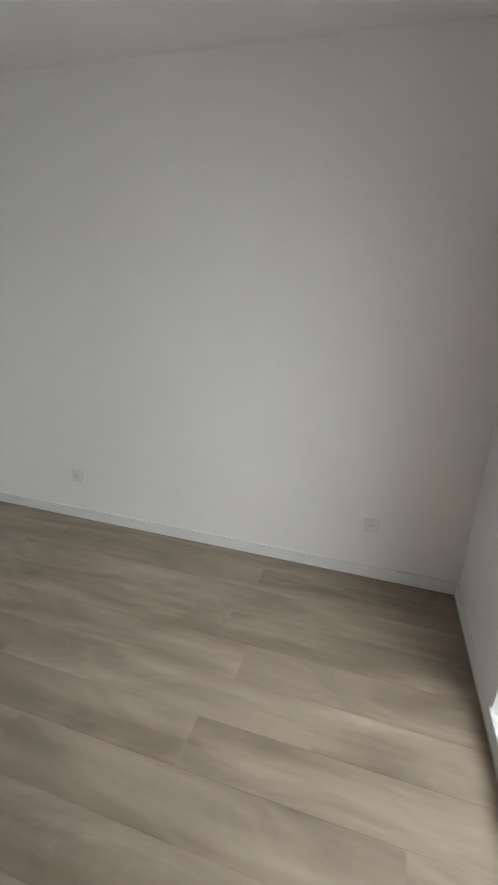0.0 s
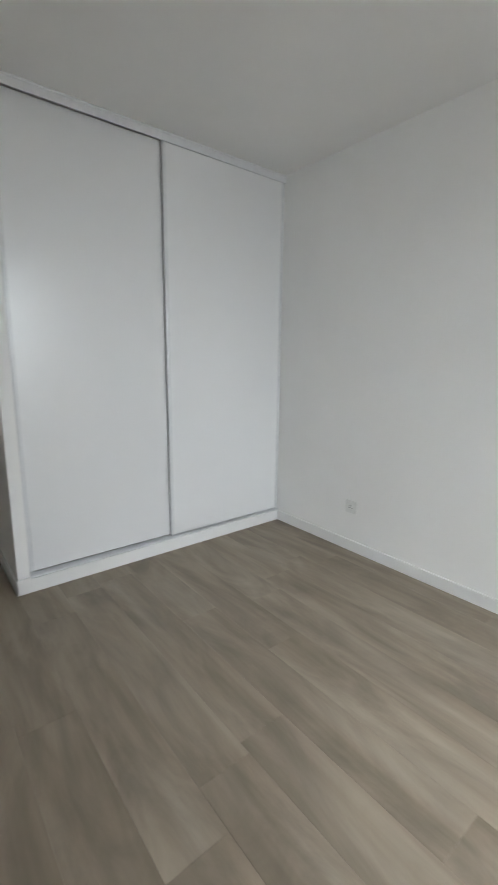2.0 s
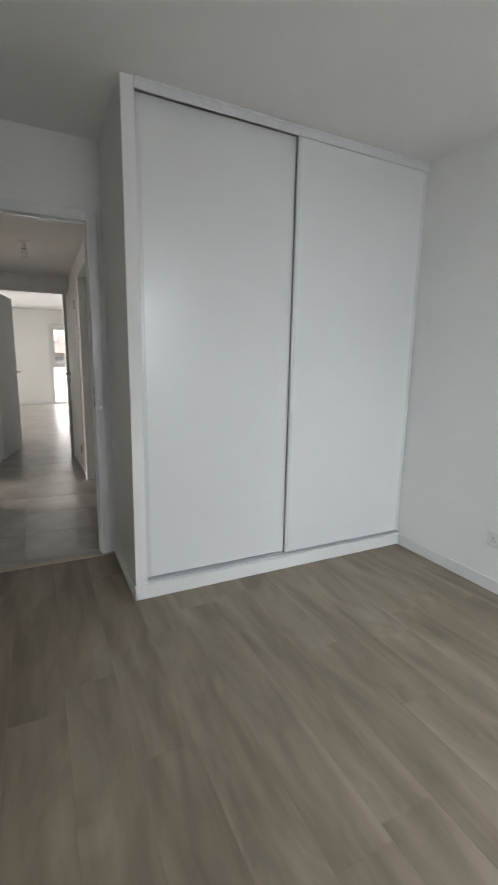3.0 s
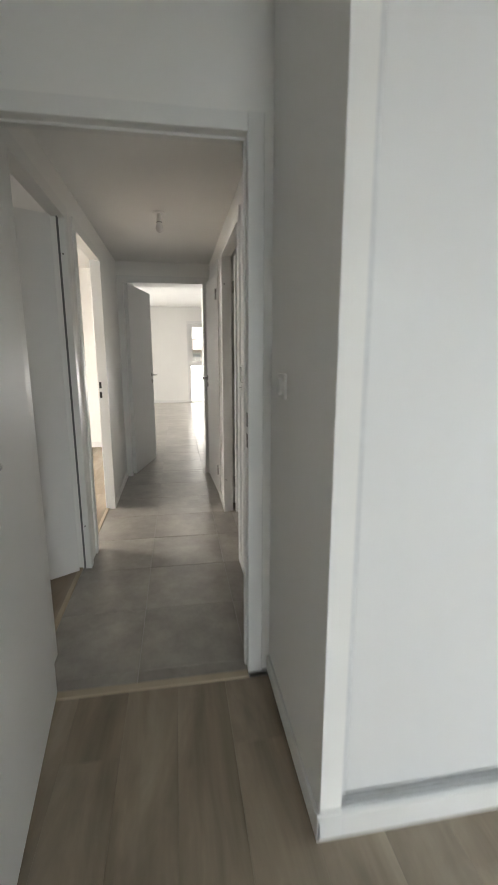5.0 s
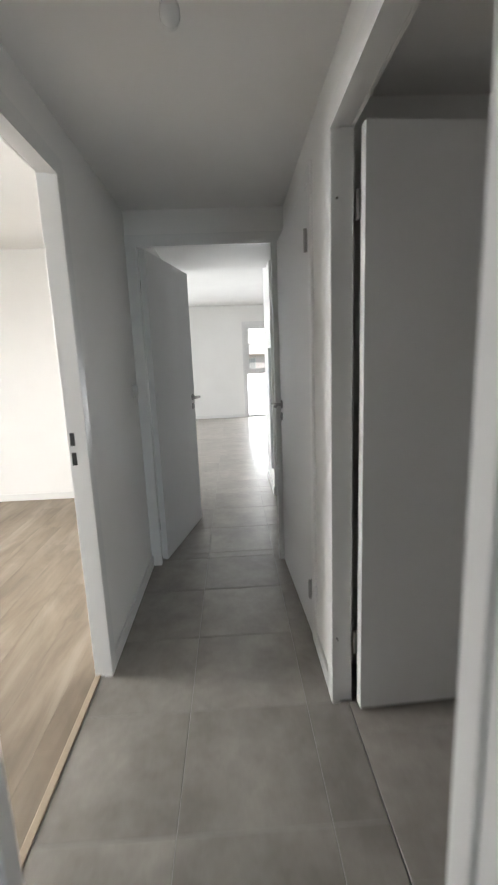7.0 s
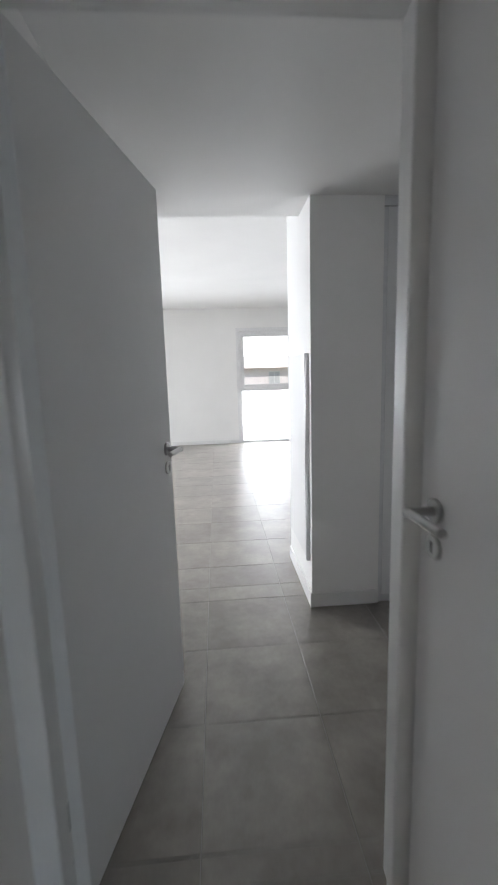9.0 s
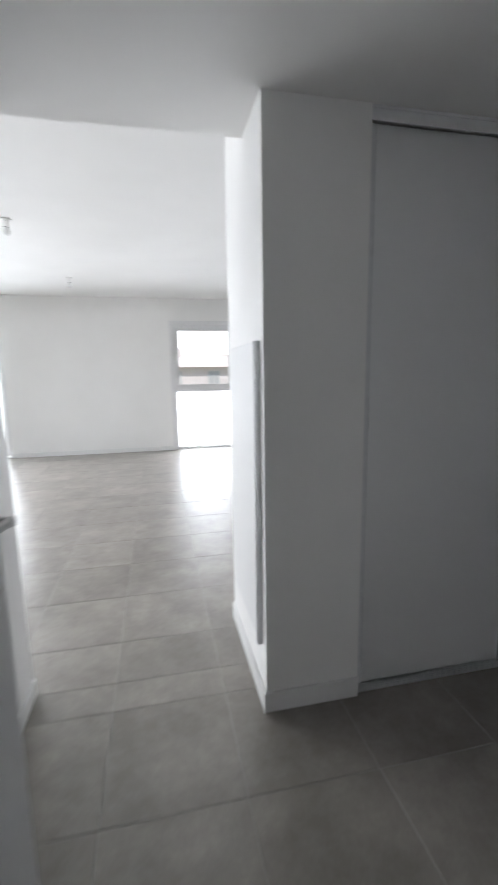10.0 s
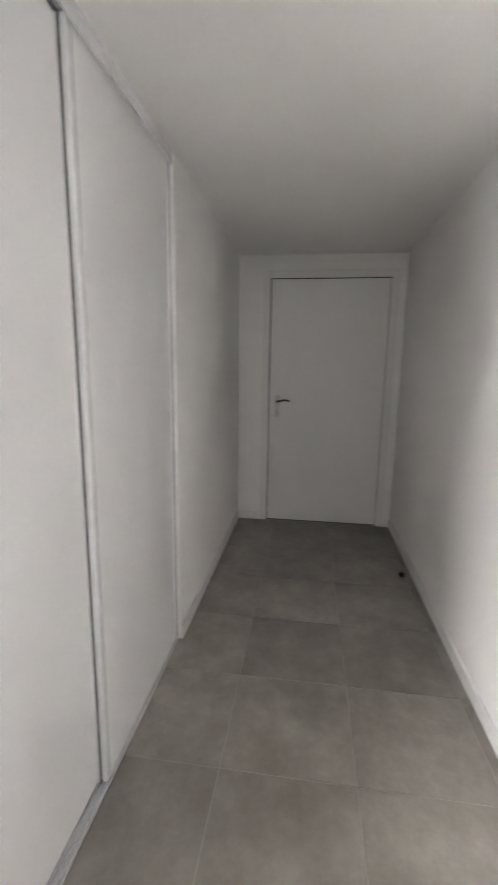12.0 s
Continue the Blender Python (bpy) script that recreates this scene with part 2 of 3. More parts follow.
def wall(name, axis, c0, c1, a0, a1, label, holes=(), z1=TOP, z0=-0.02):
    """A wall from c0 to c1 thick, running from a0 to a1 along x or y, with holes (a0, a1, z0, z1) cut through it."""
    bm = bmesh.new()
    holes = [(h[0], h[1], z0 if h[2] <= 0 else h[2], h[3]) for h in holes]
    cuts = sorted({a0, a1, *[h[0] for h in holes], *[h[1] for h in holes]})
    for s, e in zip(cuts, cuts[1:]):
        inside = [h for h in holes if h[0] <= s and h[1] >= e]
        spans = [(z0, z1)]
        for h in inside:
            spans = [(z0, h[2]), (h[3], z1)]
        for lo, hi in spans:
            if hi - lo > 0.001:
                if axis == "x":
                    block(bm, s, e, c0, c1, lo, hi)
                else:
                    block(bm, c0, c1, s, e, lo, hi)
    bmesh.ops.remove_doubles(bm, verts=bm.verts, dist=0.0001)
    pairs = {}
    for f in bm.faces:
        pairs.setdefault(frozenset(f.verts), []).append(f)
    bmesh.ops.delete(bm, geom=[f for fs in pairs.values() if len(fs) > 1 for f in fs], context='FACES_ONLY')
    return solid(name, bm, WALL, label, "wall")


J = 0.03   # width of a lining in the wall's opening
wall("wall_bedroom_south", "x", BY0 - 0.32, BY0, BX0 - 0.07, BX1 + 0.2, "white painted outer bedroom wall with a tall window", [(-0.05, 1.15, 0.05, 2.06)])
wall("wall_bedroom_east", "y", BX1, BX1 + 0.2, BY0, 0.012, "white painted plaster bedroom wall with sockets")
wall("wall_bedroom_west", "y", BX0 - 0.07, BX0, BY0, 0.012, "white painted plaster bedroom wall")
wall("wall_bedroom_north", "x", 0.012, 0.066, BX0 - 0.07, BX1 + 0.2, "white painted partition with the bedroom doorway", [(-0.80 - J, 0.0 + J, 0, 2.02 + J)])
wall("wall_wardrobe_side", "y", 0.090, 0.150, -0.655, 0.012, "white painted narrow side wall of the wardrobe")
wall("wall_corridor_west", "y", XW - 0.056, XW, 0.066, END0, "white painted corridor wall with two doorways", [(0.24 - J, 1.06 + J, 0, 2.03 + J), (1.315 - J, 2.145 + J, 0, 2.03 + J)])
wall("wall_corridor_east", "y", XE, XE + 0.056, 0.066, END0, "white painted corridor wall with a doorway and a cupboard", [(1.018 - J, 1.915 + J, 0, 2.045 + J), (2.318 - J, 3.147 + J, 0, 2.035 + J)])
wall("wall_corridor_end", "x", END0, END1, XW - 0.056, XE + 0.16, "white painted partition at the end of the corridor", [(-0.775 - J, 0.045 + J, 0, 2.04 + J)])
wall("wall_hall_south", "x", END0, HALL_S, XE + 0.16, HALL_E + 0.2, "white painted entrance hall wall")
wall("wall_hall_west", "y", XW - 0.056, -0.795, END1, 4.925, "white painted short wall of the entrance hall")
wall("wall_hall_east", "y", HALL_E, HALL_E + 0.2, HALL_S, BLOCK_N, "white painted wall around the front door", [(3.405 - J, 4.357 + J, 0, 2.057 + J)])
wall("wall_closet_pillar", "x", HALL_N, HALL_N + 0.075, PIL0, PIL1, "white painted pillar beside the hall closet")
wall("wall_closet_west", "y", PIL0, PIL0 + 0.075, HALL_N + 0.075, BLOCK_N, "white painted side wall of the hall closet")
wall("wall_hall_north", "x", HALL_N, HALL_N + 0.075, CLOSET_E, HALL_E, "white painted hall wall beside the closet")
wall("wall_closet_back", "x", BLOCK_N - 0.075, BLOCK_N, PIL0 + 0.075, HALL_E, "white painted partition behind the hall closet")
wall("wall_living_south", "x", 4.85, 4.925, LIV_W, XW - 0.056, "white painted partition of the living room")
wall("wall_living_corner", "x", BLOCK_N - 0.075, BLOCK_N, HALL_E + 0.2, LIV_E, "white painted living room wall")
wall("wall_living_east", "y", LIV_E, LIV_E + 0.2, BLOCK_N - 0.075, LIV_N, "white painted living room wall")
wall("wall_living_north", "x", LIV_N, LIV_N + 0.30, LIV_W - 0.3, LIV_E + 0.2, "bright white painted wall with a tall narrow window", [(-4.30, -2.60, 0.02, 2.17), (0.10, 1.17, 0.0, 2.17)])
wall("wall_west", "y", LIV_W - 0.3, LIV_W, -2.2, LIV_N, "white painted outer wall with three windows", [(-1.15, 0.15, 0.05, 2.12), (2.05, 3.45, 0.05, 2.12), (7.30, 10.30, 0.02, 2.17)])
wall("wall_study_south", "x", -2.2, -2.12, LIV_W, BX0 - 0.07, "white painted partition")
wall("wall_rooms_divider", "x", 1.155, 1.225, LIV_W, XW - 0.056, "white painted partition between two rooms")
wall("wall_bathroom_east", "y", 1.90, 1.98, 0.066, END0, "white painted bathroom wall")
wall("wall_bathroom_north", "x", 2.12, 2.19, XE + 0.056, 1.90, "white painted bathroom partition")
wall("wall_cupboard_back", "y", 0.80, 0.87, 2.19, END0, "white painted cupboard wall")
wall("wall_landing", "y", HALL_E + 0.2, HALL_E + 0.3, HALL_S - 0.1, HALL_N + 0.1, "plain landing wall behind the front door")


def slab(name, x0, x1, y0, y1, z0, z1, material, label, category):
    bm = bmesh.new()
    block(bm, x0, x1, y0, y1, z0, z1)
    return solid(name, bm, material, label, category)


slab("ceiling_bedroom", BX0, BX1, BY0, 0.012, CEIL_BED, TOP, CEIL, "matt white bedroom ceiling", "ceiling")
slab("ceiling_corridor", XW, XE, 0.066, END0, CEIL_HALL, TOP, CEIL, "matt white lowered corridor ceiling", "ceiling")
bm = bmesh.new()
block(bm, -0.795, HALL_E, END1, HALL_N, CEIL_HALL, TOP)
block(bm, PIL1, CLOSET_E, HALL_N, BLOCK_N - 0.075, CEIL_HALL, TOP)
block(bm, -0.795, PIL0, HALL_N, BEAM_Y, CEIL_HALL, TOP)
solid("ceiling_hall", bm, CEIL, "matt white lowered hall ceiling ending in a step", "ceiling")
slab("ceiling_living", LIV_W, LIV_E, BEAM_Y, LIV_N, CEIL_LIV, TOP, CEIL, "bright matt white living room ceiling", "ceiling")
slab("ceiling_second_bedroom", LIV_W, XW - 0.056, 1.225, 4.85, 2.46, TOP, CEIL, "matt white ceiling", "ceiling")
slab("ceiling_study", LIV_W, XW - 0.056, -2.12, 1.155, 2.46, TOP, CEIL, "matt white ceiling", "ceiling")
slab("ceiling_bathroom", XE + 0.056, 1.90, 0.066, END0, 2.235, TOP, CEIL, "matt white bathroom ceiling", "ceiling")
slab("roof", LIV_W - 0.4, LIV_E + 0.3, BY0 - 0.4, LIV_N + 0.4, TOP, TOP + 0.2, WALL, "flat concrete roof slab", "roof")
slab("floor_slab", LIV_W - 0.3, LIV_E + 0.2, BY0 - 0.3, LIV_N + 0.3, -0.25, -0.021, GROUT, "concrete floor slab", "floor")


# ---------------------------------------------------------------- skirting
def skirting(x0, y0, x1, y1, side, h=0.072, d=0.012):
    """A run of skirting board; side is the unit step from the wall into the room."""
    bm = bmesh.new()
    dx, dy = side
    xa, xb = sorted((x0, x1)) if dy else sorted((x0, x0 + dx * d))
    ya, yb = sorted((y0, y1)) if dx else sorted((y0, y0 + dy * d))
    block(bm, xa, xb, ya, yb, 0.0, h, 0.0025)
    return solid("baseboard", bm, TRIM, "white lacquered skirting board", "skirting board")


skirting(BX1, BY0 + 0.012, BX1, -0.667, (-1, 0))
skirting(BX0, BY0, BX1 - 0.012, BY0, (0, 1))
skirting(BX0, BY0 + 0.012, BX0, 0.0, (1, 0))
skirting(0.090, -0.667, 0.090, 0.0, (-1, 0))
skirting(XE, 0.066, XE, 0.955, (-1, 0))
skirting(XE, 1.98, XE, 2.25, (-1, 0))
skirting(XW, 2.21, XW, END0 - 0.012, (1, 0))
skirting(XE + 0.012, HALL_S, HALL_E - 0.012, HALL_S, (0, 1))
skirting(CLOSET_E, HALL_N, HALL_E - 0.012, HALL_N, (0, -1))
skirting(PIL0 - 0.012, HALL_N, PIL1, HALL_N, (0, -1), 0.085)
skirting(PIL0, HALL_N, PIL0, BLOCK_N, (-1, 0), 0.085)
skirting(-0.795, END1 + 0.02, -0.795, 4.925, (1, 0))
skirting(-2.60, LIV_N, 0.05, LIV_N, (0, -1))
skirting(LIV_W, 4.85, XW - 0.056, 4.85, (0, -1))
skirting(HALL_E, HALL_S, HALL_E, 3.34, (-1, 0))
skirting(HALL_E, 4.425, HALL_E, HALL_N, (-1, 0))


# ---------------------------------------------------------------- doors
def jamb_plan(w, d, stop, right):
    """Outline of one upright of a door frame: flanges on both wall faces, a lining, and a stop past the rebate."""
    f, p, s = 0.058, 0.012, 0.008
    pts = [(0, 0.003), (0.003, 0), (f - 0.003, 0), (f, 0.003), (f, p), (J, p), (J, d - p), (f, d - p), (f, d - 0.003), (f - 0.003, d)]
    pts += [(0.003 - s, d), (-s, d - 0.003), (-s, stop), (0, stop)]
    return [(w + x, y) for x, y in pts] if right else [(-x, y) for x, y in reversed(pts)]


def handle_set(leaf, x, z, face, out, towards, material=STEEL):
    """Lever on a round rose, and a key rose below it, on one face of a leaf."""
    bm = bmesh.new()
    y = face
    lathe(bm, [(0.0255, 0), (0.0255, 0.006), (0.0235, 0.008)], 28, Matrix.Translation((x, y, z)) @ Matrix.Rotation(-out * math.pi / 2, 4, 'X'))
    part("rose", bm, material, leaf, "round satin steel rose", smooth=True)
    bm = bmesh.new()
    o = y + out * 0.058
    rod(bm, (x, y + out * 0.004, z), (x, o + out * 0.0085, z), 0.0095)
    rod(bm, (x - towards * 0.0085, o, z), (x + towards * 0.118, o, z), 0.0095)
    lathe(bm, [(0.0095, 0), (0.008, 0.003)], 16, Matrix.Translation((x + towards * 0.118, o, z)) @ Matrix.Rotation(towards * math.pi / 2, 4, 'Y'))
    part("lever_handle", bm, material, leaf, "satin steel lever handle", smooth=True)
    bm = bmesh.new()
    lathe(bm, [(0.0255, 0), (0.0255, 0.006), (0.0235, 0.008)], 28, Matrix.Translation((x, y, z - 0.075)) @ Matrix.Rotation(-out * math.pi / 2, 4, 'X'))
    part("key_rose", bm, material, leaf, "round satin steel key rose", smooth=True)
    bm = bmesh.new()
    ya, yb = sorted((y + out * 0.0078, y + out * 0.0088))
    block(bm, x - 0.0035, x + 0.0035, ya, yb, z - 0.087, z - 0.067)
    rod(bm, (x, ya, z - 0.068), (x, yb, z - 0.068), 0.0055, 12)
    part("keyhole", bm, BLACK, leaf, "black keyhole")


def door(name, at, w, h, d, label, hinge="", angle=0.0, handles=True, strike=None, inset=0.0, screws=None, gap=0.004, pivot=0.0, hinges=True, gap_line=False):
    """A frame in a wall d thick with, if hinge is left or right, a leaf on its y = 0 side opened by angle towards -y."""
    root = thing(name, at, label, "door", "", "structure")
    for right in (False, True):
        bm = bmesh.new()
        prism(bm, jamb_plan(w, d, 0.046 + inset, right), 0.0, h + 0.058)
        part("jamb", bm, TRIM, root)
    bm = bmesh.new()
    block(bm, 0.0, w, 0.0, 0.012, h, h + 0.058, 0.002)
    block(bm, 0.0, w, d - 0.012, d, h, h + 0.058, 0.002)
    block(bm, 0.0, w, 0.012, d - 0.012, h, h + J)
    block(bm, 0.008, w - 0.008, 0.046 + inset, d, h - 0.008, h)
    part("head", bm, TRIM, root)
    if strike is not None:
        for z in (0.985, 1.065):
            bm = bmesh.new()
            xs = (0.0, 0.0012) if strike == "left" else (w - 0.0012, w)
            block(bm, *xs, 0.012 + inset, 0.030 + inset, z - 0.026, z + 0.026)
            part("strike_plate", bm, BLACK, root, "dark lock strike plate")
    if screws is not None:
        for z in (0.28, 1.84):
            bm = bmesh.new()
            xs = (0.008, 0.0095) if screws == "left" else (w - 0.0095, w - 0.008)
            rod(bm, (xs[0], 0.058, z), (xs[1], 0.058, z), 0.004, 10)
            part("screw", bm, BLACK, root, "dark screw head")
    # A dark strip paints the shadow gap along the hinge rebate.
    if gap_line:
        bm = bmesh.new()
        xs = (0.0, 0.008) if hinge == "left" else (w - 0.008, w)
        block(bm, *xs, 0.034 + inset, 0.046 + inset, 0.002, h, 0.002)
        part("rebate_gap_shade", bm, GAP_SHADE, root, "dark strip drawn as shade in the hinge gap")
    if hinge:
        sgn = 1 if hinge == "left" else -1
        x0 = 0.0 if hinge == "left" else w
        m = Matrix.Translation((x0, inset - pivot, 0)) @ Matrix.Rotation(radians(-sgn * angle), 4, 'Z') @ Matrix.Translation((0, pivot, 0))
        bm = bmesh.new()
        xa, xb = sorted((sgn * 0.004, sgn * (w - gap)))
        block(bm, xa, xb, 0.003, 0.043, 0.009, h - gap, 0.0015)
        leaf = part("leaf", bm, LEAF, root, "smooth white lacquered door leaf", m)
        for z in (0.26, 1.82) if hinges else ():
            bm = bmesh.new()
            rod(bm, (0, -0.010, z - 0.045), (0, -0.010, z + 0.045), 0.0075, 12)
            block(bm, *sorted((sgn * 0.002, sgn * 0.026)), 0.0015, 0.0031, z - 0.04, z + 0.04)
            part("hinge", bm, STEEL, leaf, "steel butt hinge")
        if handles:
            xh = sgn * (w - 0.062)
            handle_set(leaf, xh, 1.07, 0.003, -1, -sgn)
            handle_set(leaf, xh, 1.07, 0.043, 1, -sgn)
    return root


door("door_1", pose(-0.80, 0.0, 0), 0.80, 2.02, 0.078, "white bedroom door standing wide open", "left", 84, strike="right")
door("door_2", pose(XW - 0.068, 1.06, 0, 0, 0, -90), 0.82, 2.03, 0.080, "white door half open into a room with an oak floor", "left", 57, screws="left", pivot=0.010, gap_line=True)
door("door_3", pose(XW - 0.068, 2.145, 0, 0, 0, -90), 0.83, 2.03, 0.080, "white frame of an open bedroom doorway", strike="left")
door("door_4", pose(XE + 0.068, 1.018, 0, 0, 0, 90), 0.897, 2.045, 0.080, "white bathroom door standing open at a right angle", "right", 93, screws="right", pivot=0.012)
door("door_5", pose(XE - 0.012, 3.164, 0, 0, 0, -90), 0.846, 2.035, 0.080, "white cupboard door standing slightly ajar", "right", 2.6)
door("door_6", pose(0.045, END1 + 0.012, 0, 0, 0, 180), 0.820, 2.04, 0.079, "white door open into the entrance hall", "right", 77.1)
front = door("door_7", pose(HALL_E - 0.012, 4.357, 0, 0, 0, -90), 0.952, 2.057, 0.224, "closed white flush front door", "right", 0, handles=False, inset=0.012, gap=0.008, hinges=False)


def front_handle(leaf):
    """Long white plate with a curved dark lever."""
    x, y, z = -(0.952 - 0.075), 0.003, 1.06
    bm = bmesh.new()
    block(bm, x - 0.021, x + 0.021, y - 0.012, y, z - 0.14, z + 0.05, 0.006)
    part("handle_plate", bm, ALU, leaf, "pale polished aluminium handle plate", smooth=True)
    bm = bmesh.new()
    rod(bm, (x, y - 0.006, z), (x, y - 0.045, z), 0.009)
    p = Vector((x, y - 0.045, z))
    for i in range(5):
        q = p + Vector((0.020, 0, 0.006 * math.sin(i * 0.9 + 0.6)))
        rod(bm, p, q, 0.0095 - 0.0004 * i, 12)
        bmesh.ops.create_uvsphere(bm, u_segments=12, v_segments=8, radius=0.0095 - 0.0004 * i, matrix=Matrix.Translation(q))
        p = q
    part("lever_handle", bm, BRONZE, leaf, "dark bronze curved lever handle", smooth=True)
    bm = bmesh.new()
    rod(bm, (x, y - 0.007, z - 0.095), (x, y - 0.012, z - 0.095), 0.010, 18)
    part("lock_cylinder", bm, STEEL, leaf, "steel lock cylinder")


# Black strips fill the gap round the leaf to paint its shade.
for a in ((0.001, 0.007, 0.020, 0.050, 0.0, 2.050), (0.001, 0.951, 0.020, 0.050, 2.050, 2.056), (0.008, 0.951, 0.020, 0.050, 0.001, 0.008), (0.9485, 0.9515, 0.020, 0.050, 0.008, 2.050)):
    bm = bmesh.new()
    block(bm, *a)
    part("door_seal", bm, BLACK, front, "black strip drawn as the dark gap round the leaf")
front_handle([c for c in front.children if c.name.startswith("leaf")][0])


# ---------------------------------------------------------------- windows
def window(name, at, w, z0, z1, label, transom=0.0, leaves=1):
    """A white window in an outer wall: x across the opening, y outwards."""
    root = thing(name, at, label, "window", "", "structure")

    def ring(nm, x0, x1, a0, a1, y0, y1, t, mat=PVC):
        bm = bmesh.new()
        block(bm, x0, x0 + t, y0, y1, a0, a1, 0.003)
        block(bm, x1 - t, x1, y0, y1, a0, a1, 0.003)
        block(bm, x0 + t, x1 - t, y0, y1, a1 - t, a1, 0.003)
        block(bm, x0 + t, x1 - t, y0, y1, a0, a0 + t, 0.003)
        return part(nm, bm, mat, root)

    def pane(nm, x0, x1, a0, a1, mat, label):
        bm = bmesh.new()
        block(bm, x0, x1, 0.040, 0.044, a0, a1)
        ob = part(nm, bm, mat, root, label)
        ob.visible_shadow = False
        return ob
    ring("window_frame", 0, w, z0, z1, 0.0, 0.07, 0.045)
    if transom:
        bm = bmesh.new()
        block(bm, 0.045, w - 0.045, 0.005, 0.065, transom - 0.04, transom + 0.035, 0.004)
        part("transom", bm, PVC, root)
        ring("sash", 0.045, w - 0.045, transom + 0.035, z1 - 0.045, -0.006, 0.055, 0.055)
        pane("pane", 0.095, w - 0.095, transom + 0.085, z1 - 0.095, GLASS, "clear glass")
        pane("frosted_pane", 0.04, w - 0.04, z0 + 0.04, transom - 0.035, FROST, "frosted white glass")
    else:
        for i in range(leaves):
            a, b = 0.045 + (w - 0.09) * i / leaves, 0.045 + (w - 0.09) * (i + 1) / leaves
            ring("sash", a, b, z0 + 0.045, z1 - 0.045, 0.004, 0.055, 0.06)
            pane("pane", a + 0.055, b - 0.055, z0 + 0.10, z1 - 0.10, GLASS, "clear glass")
    return root


window("window_1", pose(0.10, LIV_N + 0.02, 0), 1.07, 0.0, 2.17, "tall white window with a clear upper and frosted lower pane", transom=1.065)
window("window_2", pose(1.15, BY0 - 0.18, 0, 0, 0, 180), 1.20, 0.05, 2.06, "tall white bedroom window")
window("window_3", pose(LIV_W - 0.16, -1.15, 0, 0, 0, 90), 1.30, 0.05, 2.12, "white two-leaf window", leaves=2)
window("window_4", pose(LIV_W - 0.16, 2.05, 0, 0, 0, 90), 1.40, 0.05, 2.12, "white two-leaf window", leaves=2)
window("window_5", pose(LIV_W - 0.16, 7.30, 0, 0, 0, 90), 3.00, 0.02, 2.17, "wide white sliding bay window", leaves=2)
# window_6 is an unseen opening added to go with the extra north lamp.
window("window_6", pose(-4.30, LIV_N + 0.16, 0), 1.70, 0.02, 2.17, "added white north window, out of view", leaves=1)
bm = bmesh.new()
block(bm, 0.05, 1.22, LIV_N - 0.012, LIV_N, 2.17, 2.235, 0.002)
block(bm, 0.05, 0.10, LIV_N - 0.012, LIV_N, 0.0, 2.17, 0.002)
block(bm, 1.17, 1.22, LIV_N - 0.012, LIV_N, 0.0, 2.17, 0.002)
solid("trim_window", bm, PVC, "white window casing", "trim")


# ---------------------------------------------------------------- sliding wardrobes
def sliding_wardrobe(at, w, h, split, plinth, label, top=0.05, lap=0.03, edge=0.022):
    """Two sliding doors under a top rail: x along the front, y inwards; the second door runs in front of the first."""
    root = thing("sliding_wardrobe", at, label, "wardrobe")
    bm = bmesh.new()
    a, b = h - top, h - 0.001
    prism(bm, [(0.046, b), (0.046, b - 0.017), (0.020, b - 0.017), (0.020, a + 0.012), (0.0185, a + 0.012), (0.0185, b - 0.017), (-0.001, b - 0.017),
               (-0.001, a), (-0.010, a), (-0.010, a + 0.010), (-0.007, a + 0.010), (-0.007, b - 0.010), (-0.010, b - 0.010), (-0.010, b)], 0.0, w)
    bm.transform(Matrix(((0, 0, 1, 0), (1, 0, 0, 0), (0, 1, 0, 0), (0, 0, 0, 1))))
    part("top_rail", bm, PROFILE, root, "white aluminium top rail")
    if plinth:
        bm = bmesh.new()
        block(bm, 0, w, -0.012, 0.046, 0.0, plinth, 0.002)
        part("plinth", bm, TRIM, root, "white lacquered plinth")
    bm = bmesh.new()
    comb, lo, hi = [(0.046, 0.0), (-0.004, 0.0)], 0.003, 0.011
    for y in (-0.004, 0.007, 0.019, 0.031, 0.043):
        comb += [(y, lo), (y, hi), (y + 0.003, hi), (y + 0.003, lo)]
    prism(bm, comb[:2] + comb[3:-1], 0.0, w)
    bm.transform(Matrix(((0, 0, 1, 0), (1, 0, 0, 0), (0, 1, 0, plinth), (0, 0, 0, 1))))
    part("bottom_track", bm, TRACK, root, "satin aluminium bottom track")

    def panel(x0, x1, y):
        z0, z1 = plinth + 0.021, h - top + 0.010
        bm = bmesh.new()
        block(bm, x0 + edge, x1 - edge, y + 0.004, y + 0.016, z0, z1, 0.001)
        d = part("sliding_door", bm, MELAMINE, root, "smooth satin white sliding door panel")
        for a, b in ((x0, x0 + edge), (x1 - edge, x1)):
            bm = bmesh.new()
            block(bm, a, b, y - 0.001, y + 0.018, z0 - 0.002, z1, 0.006)
            part("edge_profile", bm, PROFILE, d, "white aluminium edge profile")
        return d
    panel(0.004, split + lap, 0.025)
    slider = panel(split, w - 0.004, 0.001)
    # Dark strip added to paint the shadow gap where the doors overlap.
    bm = bmesh.new()
    block(bm, split - 0.001, split + 0.012, 0.0190, 0.0235, plinth + 0.014, h - top + 0.008)
    part("seam_shade", bm, GAP_SHADE, slider, "dark strip drawn as the shadow gap between the doors")
    return root


sliding_wardrobe(pose(0.150, -0.655, 0), BX1 - 0.150, CEIL_BED, 0.995 - 0.150, 0.077, "white two-door sliding wardrobe built in up to the ceiling")
bm = bmesh.new()
block(bm, 0.078, 0.150, -0.667, -0.655, 0.0, 0.085, 0.002)
solid("baseboard", bm, TRIM, "white lacquered skirting board", "skirting board")
